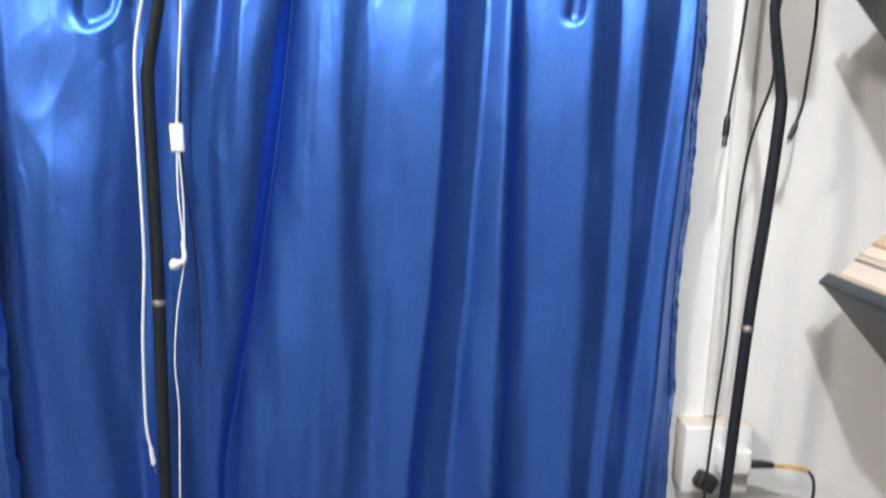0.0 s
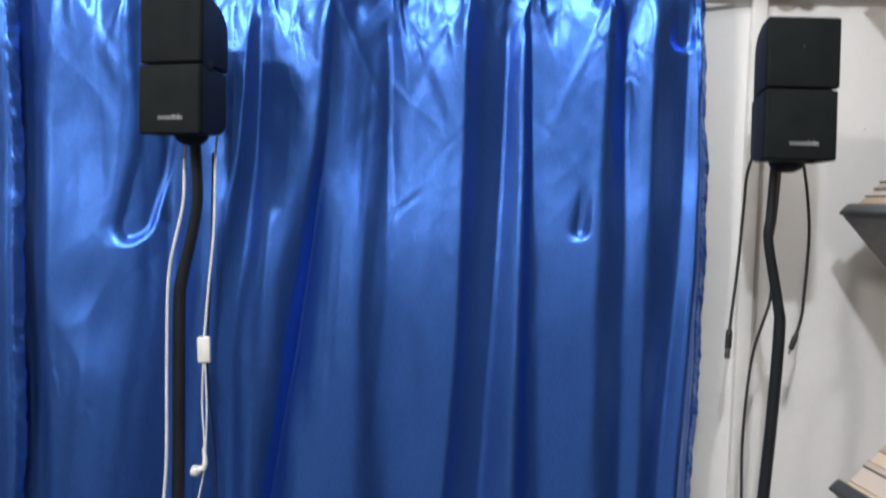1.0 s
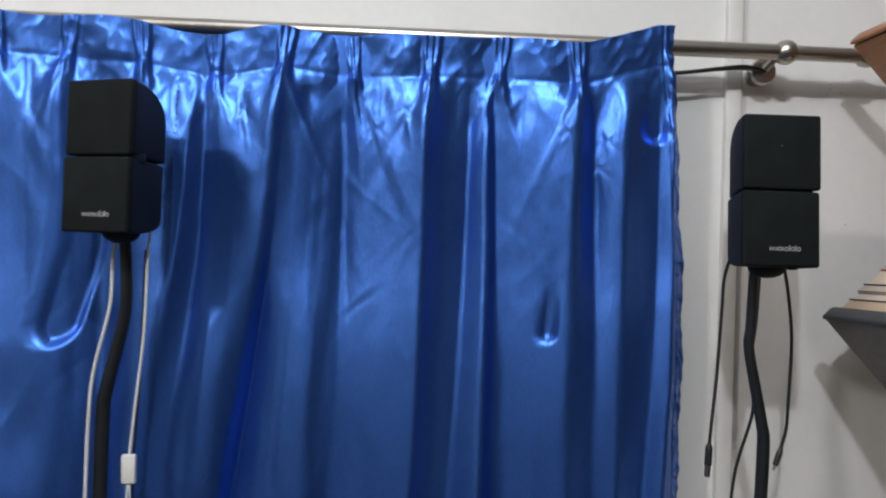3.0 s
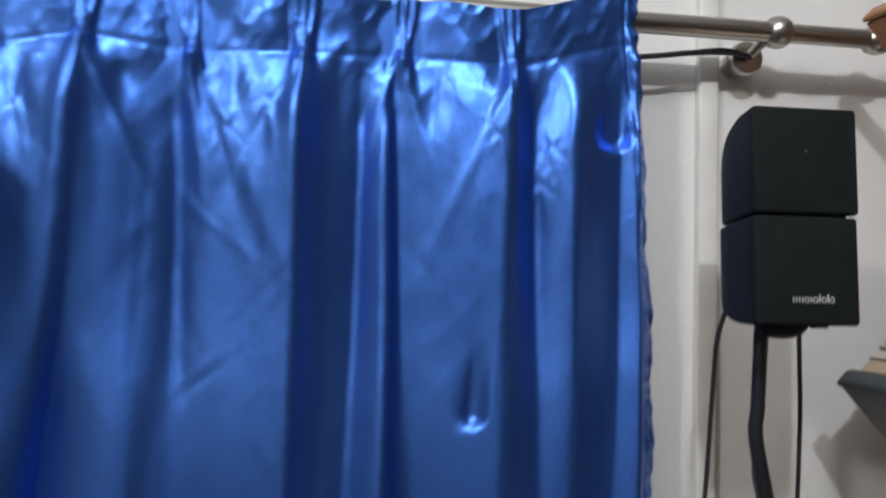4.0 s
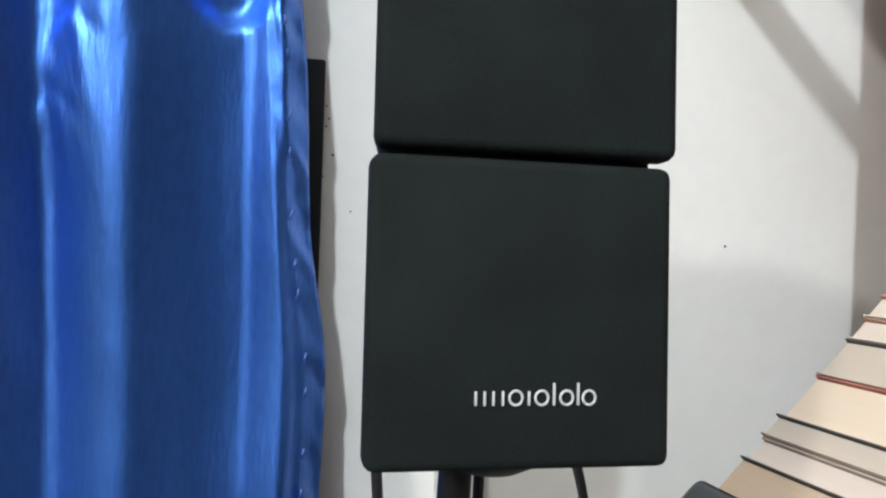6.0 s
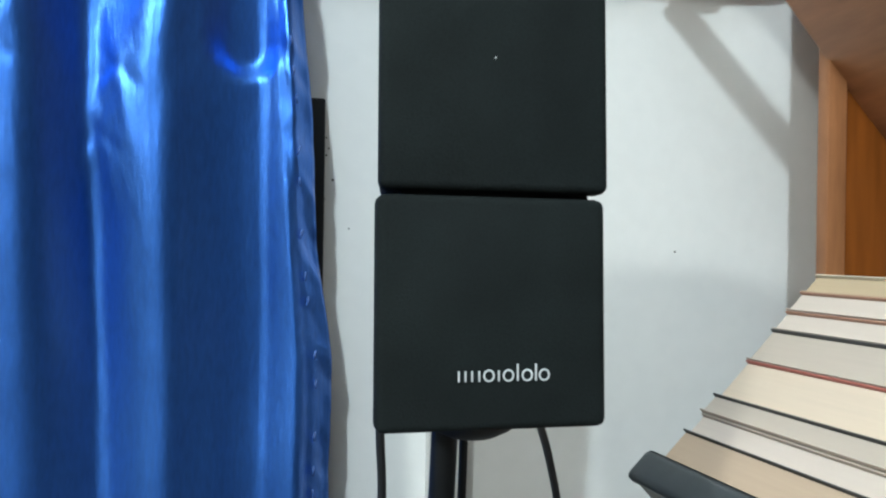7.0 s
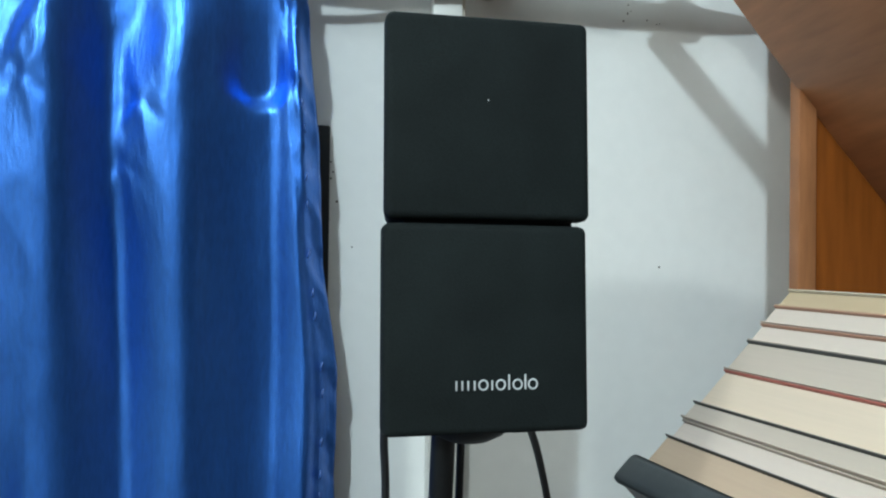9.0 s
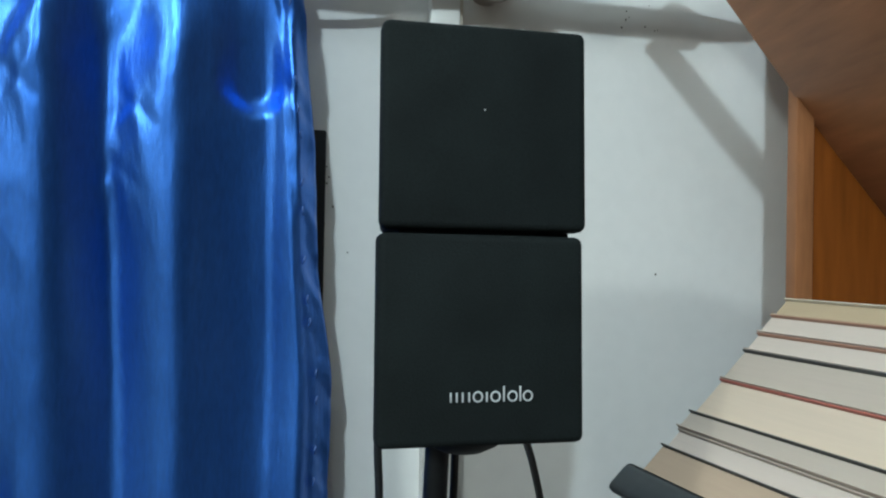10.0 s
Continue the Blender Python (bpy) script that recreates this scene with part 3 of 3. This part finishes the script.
stand("speaker_stand", "bent black steel speaker stand in front of the blue curtain", [(-0.141, 0.962, 1.290), (-0.140, 0.970, 1.23), (-0.146, 0.978, 1.19), (-0.163, 0.982, 1.115), (-0.167, 0.984, 1.08), (-0.167, 0.985, 0.95), (-0.167, 0.985, 0.808), (-0.171, 0.985, 0.5), (-0.175, 0.985, 0.02)], (0.0068, 0.0068, 0.0072, 0.0080, 0.0084, 0.0084, 0.0084, 0.0084, 0.0084), (-0.167, 0.985, 0.808), (-0.175, 0.985))


# ---- cables ----
def cable(name, label, points, radius, mat, plugs=(), category="cable"):
    ob = thing(name, points[0], label, category)
    off = Vector(points[0])
    bm = bmesh.new()
    tube(bm, [Vector(p) - off for p in points], radius, 8, 8)
    part("cord", bm, mat, ob)
    for pname, pts, r, pm in plugs:
        bm = bmesh.new()
        tube(bm, [Vector(p) - off for p in pts], r, 12, 3)
        part(pname, bm, pm, ob)
    return ob


cable("usb_cable", "black charging cable hanging from the speaker with a metal plug", [(0.570, 0.960, 1.300), (0.566, 0.972, 1.270), (0.569, 0.985, 1.230), (0.569, 0.995, 1.150), (0.564, 0.995, 1.090), (0.562, 0.995, 1.062)], 0.0021, RUBBER_BLACK,
      [("plug_body", [(0.562, 0.995, 1.066), (0.5618, 0.995, 1.060), (0.5612, 0.995, 1.040)], [0.0022, 0.0044, 0.0044], RUBBER_BLACK), ("metal_plug", [(0.5612, 0.995, 1.041), (0.5606, 0.995, 1.026)], 0.0036, STEEL)])
cable("phone_cable", "black phone cable hanging from the speaker with a small tip", [(0.620, 0.945, 1.300), (0.630, 0.955, 1.285), (0.654, 0.990, 1.245), (0.671, 1.015, 1.190), (0.669, 1.016, 1.110), (0.667, 1.016, 1.080), (0.661, 1.017, 1.055)], 0.0021, RUBBER_BLACK,
      [("plug_body", [(0.6625, 1.017, 1.059), (0.660, 1.017, 1.051), (0.655, 1.017, 1.036)], [0.0022, 0.0040, 0.0034], RUBBER_BLACK), ("metal_tip", [(0.6552, 1.017, 1.037), (0.653, 1.017, 1.030)], 0.0018, STEEL)])
cable("speaker_wire", "thin black speaker wire running down beside the pole", [(0.601, 0.955, 1.275), (0.6010, 0.962, 1.215), (0.596, 0.965, 1.16), (0.603, 0.968, 1.112), (0.590, 0.985, 1.03), (0.585, 0.99, 0.92), (0.588, 0.99, 0.795), (0.581, 0.985, 0.664), (0.575, 0.98, 0.52), (0.570, 0.97, 0.3), (0.575, 0.96, 0.03), (0.5, 0.96, 0.004)], 0.0020, RUBBER_BLACK)
cable("headphone_lead", "white audio lead with a jack hanging beside the pole", [(-0.150, 0.965, 1.300), (-0.156, 0.967, 1.270), (-0.158, 0.968, 1.212), (-0.173, 0.968, 1.139), (-0.177, 0.968, 1.081), (-0.177, 0.968, 0.970), (-0.177, 0.968, 0.870), (-0.184, 0.968, 0.764), (-0.186, 0.968, 0.650), (-0.181, 0.969, 0.608)], 0.0021, RUBBER_WHITE,
      [("jack_sleeve", [(-0.1815, 0.969, 0.610), (-0.179, 0.969, 0.588)], [0.0030, 0.0036], RUBBER_WHITE), ("jack_pin", [(-0.179, 0.969, 0.589), (-0.1765, 0.969, 0.574)], 0.0014, STEEL)])
ear = cable("earphones", "white wired earphones hanging from the speaker over the pole", [(-0.116, 0.972, 1.300), (-0.119, 0.975, 1.270), (-0.121, 0.978, 1.18), (-0.128, 0.980, 1.10), (-0.1325, 0.980, 1.038)], 0.0018, RUBBER_WHITE,
            [("strand", [(-0.1335, 0.980, 1.010), (-0.1345, 0.980, 0.95), (-0.131, 0.980, 0.90), (-0.1325, 0.980, 0.885)], 0.0012, RUBBER_WHITE),
             ("strand", [(-0.1315, 0.980, 1.010), (-0.1285, 0.980, 0.95), (-0.1290, 0.980, 0.90), (-0.131, 0.980, 0.86), (-0.142, 0.981, 0.80), (-0.149, 0.982, 0.726), (-0.146, 0.982, 0.66), (-0.150, 0.982, 0.539), (-0.152, 0.98, 0.40)], 0.0012, RUBBER_WHITE),
             ("earbud_stem", [(-0.1315, 0.979, 0.890), (-0.1290, 0.978, 0.872), (-0.1320, 0.977, 0.862)], [0.0022, 0.0034, 0.0036], PLASTIC_WHITE),
             ("earbud", [(-0.1320, 0.977, 0.8650), (-0.135, 0.976, 0.8635), (-0.1385, 0.976, 0.862), (-0.142, 0.975, 0.8610), (-0.1455, 0.975, 0.8605), (-0.1475, 0.975, 0.8605)], [0.0032, 0.0042, 0.0068, 0.0078, 0.0060, 0.0022], PLASTIC_WHITE)])
bm = bmesh.new()
box(bm, (-0.0083, -0.004, -0.017), (0.0083, 0.004, 0.017), 0.002, 2, Matrix.Translation(Vector((-0.1325, 0.980, 1.022)) - Vector((-0.116, 0.972, 1.300))) @ pose(0, 0, 0, 0, -2, 0))
part("slider", bm, PLASTIC_WHITE, ear, "flat white splitter")
cable("audio_cord", "thin navy cord hanging against the curtain", [(-0.125, 0.985, 1.28), (-0.128, 0.990, 1.12), (-0.132, 0.992, 1.0), (-0.122, 0.994, 0.898), (-0.118, 0.994, 0.808), (-0.120, 0.994, 0.718)], 0.0015, RUBBER_NAVY)

# ---- socket ----
socket = thing("wall_socket", (0.628, WALL_Y, 0.549), "white surface-mounted wall socket under the trunking", "socket")
bm = bmesh.new()
box(bm, (-0.050, -0.042, -0.052), (0.050, 0.0, 0.052), 0.003)
part("back_box", bm, PLASTIC_AGED, socket)
bm = bmesh.new()
box(bm, (-0.051, -0.052, -0.053), (0.051, -0.042, 0.053), 0.004)
# the white plate's shade is put into its colour: a greyer plastic
part("face_plate", bm, PLASTIC_GREY, socket)
charger = thing("phone_charger", (0.645, WALL_Y - 0.052, 0.560), "white phone charger plugged into the wall socket", "charger")
bm = bmesh.new()
box(bm, (-0.024, -0.030, -0.020), (0.024, 0.0, 0.020), 0.006, 3)
part("housing", bm, PLASTIC_WHITE, charger)
cable("charging_lead", "black and yellow lead plugged into the white charger", [(0.705, 1.055, 0.552), (0.735, 1.052, 0.551), (0.757, 1.05, 0.545), (0.768, 1.05, 0.525), (0.768, 1.05, 0.48), (0.760, 1.05, 0.3), (0.75, 1.04, 0.02)], 0.0024, RUBBER_BLACK,
      [("plug_body", [(0.669, 1.057, 0.553), (0.690, 1.056, 0.553), (0.706, 1.055, 0.552)], [0.0065, 0.0065, 0.0042], RUBBER_BLACK), ("yellow_sleeve", [(0.704, 1.055, 0.552), (0.735, 1.052, 0.551), (0.755, 1.0505, 0.546)], 0.0032, RUBBER_YELLOW)])
plug = thing("power_plug", (0.609, WALL_Y - 0.052, 0.522), "black angled power plug in the wall socket", "plug")
bm = bmesh.new()
box(bm, (-0.016, -0.024, -0.014), (0.014, 0.0, 0.012), 0.005, 3, pose(0, 0, 0, 0, 25, 0))
part("body", bm, RUBBER_BLACK, plug)

# ---- tree-shaped bookshelf ----
FAR, NEAR = 1.022, 0.840
SWING = Matrix.Translation((0.717, FAR, -0.003)) @ pose(0, 0, 0, 0, 0, 5) @ Matrix.Translation((-0.72, -FAR, 0))
tree = thing("tree_bookshelf", (0.90, 0.93, 0), "wooden tree-shaped bookshelf with slanting branch shelves", "bookshelf")
off = Vector((0.90, 0.93, 0))
bm = bmesh.new()
box(bm, (0.8455 - 0.90, FAR - 0.93 + 0.008, 1.24), (0.859 - 0.90, FAR - 0.93 + 0.018, 1.95), 0.0012)
part("stile", bm, WOOD, tree)
bm = bmesh.new()
box(bm, (0.8595 - 0.90, FAR - 0.93 + 0.012, 1.24), (1.05 - 0.90, FAR - 0.93 + 0.018, 1.95), 0.001)
box(bm, (0.93 - 0.90, FAR - 0.93 + 0.012, 0), (1.05 - 0.90, FAR - 0.93 + 0.018, 1.2398), 0.001)
part("trunk_panel", bm, WOOD_ORANGE, tree, "orange varnished trunk panel")


def branch(tip_x, tip_z, length, mats, slant=46.0):
    """A board slanting down from its tip; its lower face runs from the tip."""
    m = Matrix.Translation(-off) @ SWING @ Matrix.Translation((tip_x, 0, tip_z)) @ pose(0, 0, 0, 0, slant, 0)
    bm = bmesh.new()
    box(bm, (0.003, NEAR, -0.003), (length, FAR, 0.013), 0.002, 2, m)
    shelf = part("branch_shelf", bm, mats[0], tree, mats[2])
    bm = bmesh.new()
    box(bm, (-0.004, NEAR - 0.001, -0.005), (0.0025, FAR + 0.001, 0.0155), 0.0045, 3, m)
    part("edge_band", bm, mats[1], shelf)
    return shelf


branch(0.720, 1.228, 0.17, (GREY_BOARD, SLATE, "grey branch board with a slate edge"))
branch(0.728, 0.847, 0.17, (GREY_BOARD, SLATE, "grey branch board with a slate edge"))
branch(0.720, 0.440, 0.17, (GREY_BOARD, SLATE, "grey branch board with a slate edge"))
upper_branch = branch(0.748, 1.579, 0.36, (WOOD, WOOD, "brown veneered branch board"))
bm = bmesh.new()
lathe(bm, [(0.0035, -0.0042), (0.0035, -0.0028)], Matrix.Translation(-off) @ SWING @ Matrix.Translation((0.748, 0, 1.579)) @ pose(0, 0, 0, 0, 46, 0) @ pose(0.045, FAR - 0.045, 0), 12)
part("screw", bm, C_DARK, upper_branch, "dark sunk screw head")


# ---- books stacked on the slanting boards ----
def book(tip_x, tip_z, height, thick, length, depth, pages, cover, label, slant=46.0, far=1.018, rough=0.0):
    """A closed book lying on a branch; height is its place above the board's lower face."""
    m = Matrix.Translation((tip_x, 0, tip_z)) @ pose(0, 0, 0, 0, slant, 0)
    ob = thing("book", m @ Vector((0.004 + rough, far, height)), label, "book", "books on the branch shelves")
    bm = bmesh.new()
    box(bm, (0.006 + rough, far - length, height + 0.0012), (depth, far, height + thick - 0.0012), 0.0, 1, Matrix.Translation(-Vector(ob.location)) @ m)
    part("page_block", bm, pages, ob)
    for h, face in ((height, pages), (height + thick - 0.0009, cover)):
        bm = bmesh.new()
        box(bm, (0.004 + rough, far - length - 0.002, h), (depth, far + 0.001, h + 0.0009), 0.0002, 1, Matrix.Translation(-Vector(ob.location)) @ m)
        part("cover", bm, face, ob)
    ob.matrix_basis = SWING @ ob.matrix_basis
    return ob


def paper(name, base):
    return material(name, base, 0.85, grain=0.03, scale=400, bump=0.03, stretch=(1, 0.05, 1), stain=0.10, stain_scale=14)


P_TAN, P_WHITE, P_CREAM = paper("tan_pages", (0.50, 0.37, 0.26)), paper("white_pages", (0.60, 0.505, 0.43)), paper("cream_pages", (0.65, 0.525, 0.40))
P_GREY, P_YELLOW = paper("grey_pages", (0.50, 0.42, 0.345)), paper("yellowed_pages", (0.47, 0.36, 0.23))
C_BLACK = material("black_cover", (0.05, 0.05, 0.048), 0.6, grain=0.1)
C_RED = material("red_cover", (0.42, 0.13, 0.10), 0.6, grain=0.1)
C_BROWN = material("brown_cover", (0.40, 0.22, 0.15), 0.6, grain=0.1)
C_CREAM = material("cream_cover", (0.62, 0.56, 0.44), 0.6, grain=0.1)
C_NAVY = material("navy_cover", (0.02, 0.03, 0.10), 0.4, grain=0.1)
C_PINK = material("pink_cover", (0.75, 0.10, 0.32), 0.4, grain=0.1)


def stack(tip_x, tip_z, rows):
    """Books lying on one another on a branch, flush at their upper ends but for small slips."""
    rng = random.Random(int(tip_z * 1000))
    height = 0.0135
    for thick, pages, cover, label in rows:
        book(tip_x, tip_z, height, thick, 0.185 + rng.uniform(-0.006, 0.006), 0.13, pages, cover, label, rough=rng.uniform(-0.001, 0.003))
        height += thick + 0.0003


stack(0.720, 1.228, (
    (0.0245, P_TAN, C_BLACK, "worn tan-paged paperback with a black cover on the board"),
    (0.0140, P_WHITE, P_GREY, "paperback with bright white pages in the stack"), (0.0130, P_GREY, C_BLACK, "grey-paged paperback with a black cover in the stack"),
    (0.0285, P_CREAM, C_RED, "thick paperback with cream pages and a red cover"),
    (0.0245, P_GREY, C_BLACK, "thick paperback with greyish pages and a black cover"), (0.0145, P_WHITE, C_BROWN, "thin paperback with white pages and a brown cover"),
    (0.0150, P_WHITE, C_BROWN, "thin white-paged paperback high in the stack"), (0.0150, P_YELLOW, C_CREAM, "thin yellowed paperback with a curled cream cover on top")))
stack(0.728, 0.847, (
    (0.011, P_CREAM, P_CREAM, "thin paperback with cream pages lying on the slate board"), (0.028, P_WHITE, C_NAVY, "thick paperback with bright white pages and navy cover"),
    (0.010, P_GREY, P_GREY, "thin grey-paged paperback in the lower stack"), (0.020, P_CREAM, C_BROWN, "cream-paged paperback with a brown cover in the lower stack"),
    (0.018, P_YELLOW, C_CREAM, "paperback with yellowed pages on top of the lower stack")))
stack(0.720, 0.440, (
    (0.022, P_CREAM, C_BROWN, "cream-paged paperback on the lowest slanting board"), (0.030, P_WHITE, C_CREAM, "thick white-paged paperback on the lowest slanting board"),
    (0.022, P_WHITE, C_CREAM, "white-paged paperback with worn page ends on top")))

# a slim pink book standing against the near ends of the stack
m = SWING @ Matrix.Translation((0.720, 0, 1.228)) @ pose(0, 0, 0, 0, 46, 0)
pink = thing("book", m @ Vector((0.02, 0.822, 0.030)), "slim bright pink book leaning against the stacked books", "book", "books on the branch shelves")
bm = bmesh.new()
box(bm, (0.004, 0.814, 0.0135), (0.125, 0.826, 0.060), 0.002, 2, Matrix.Translation(-Vector(pink.location)) @ m)
part("cover", bm, C_PINK, pink)
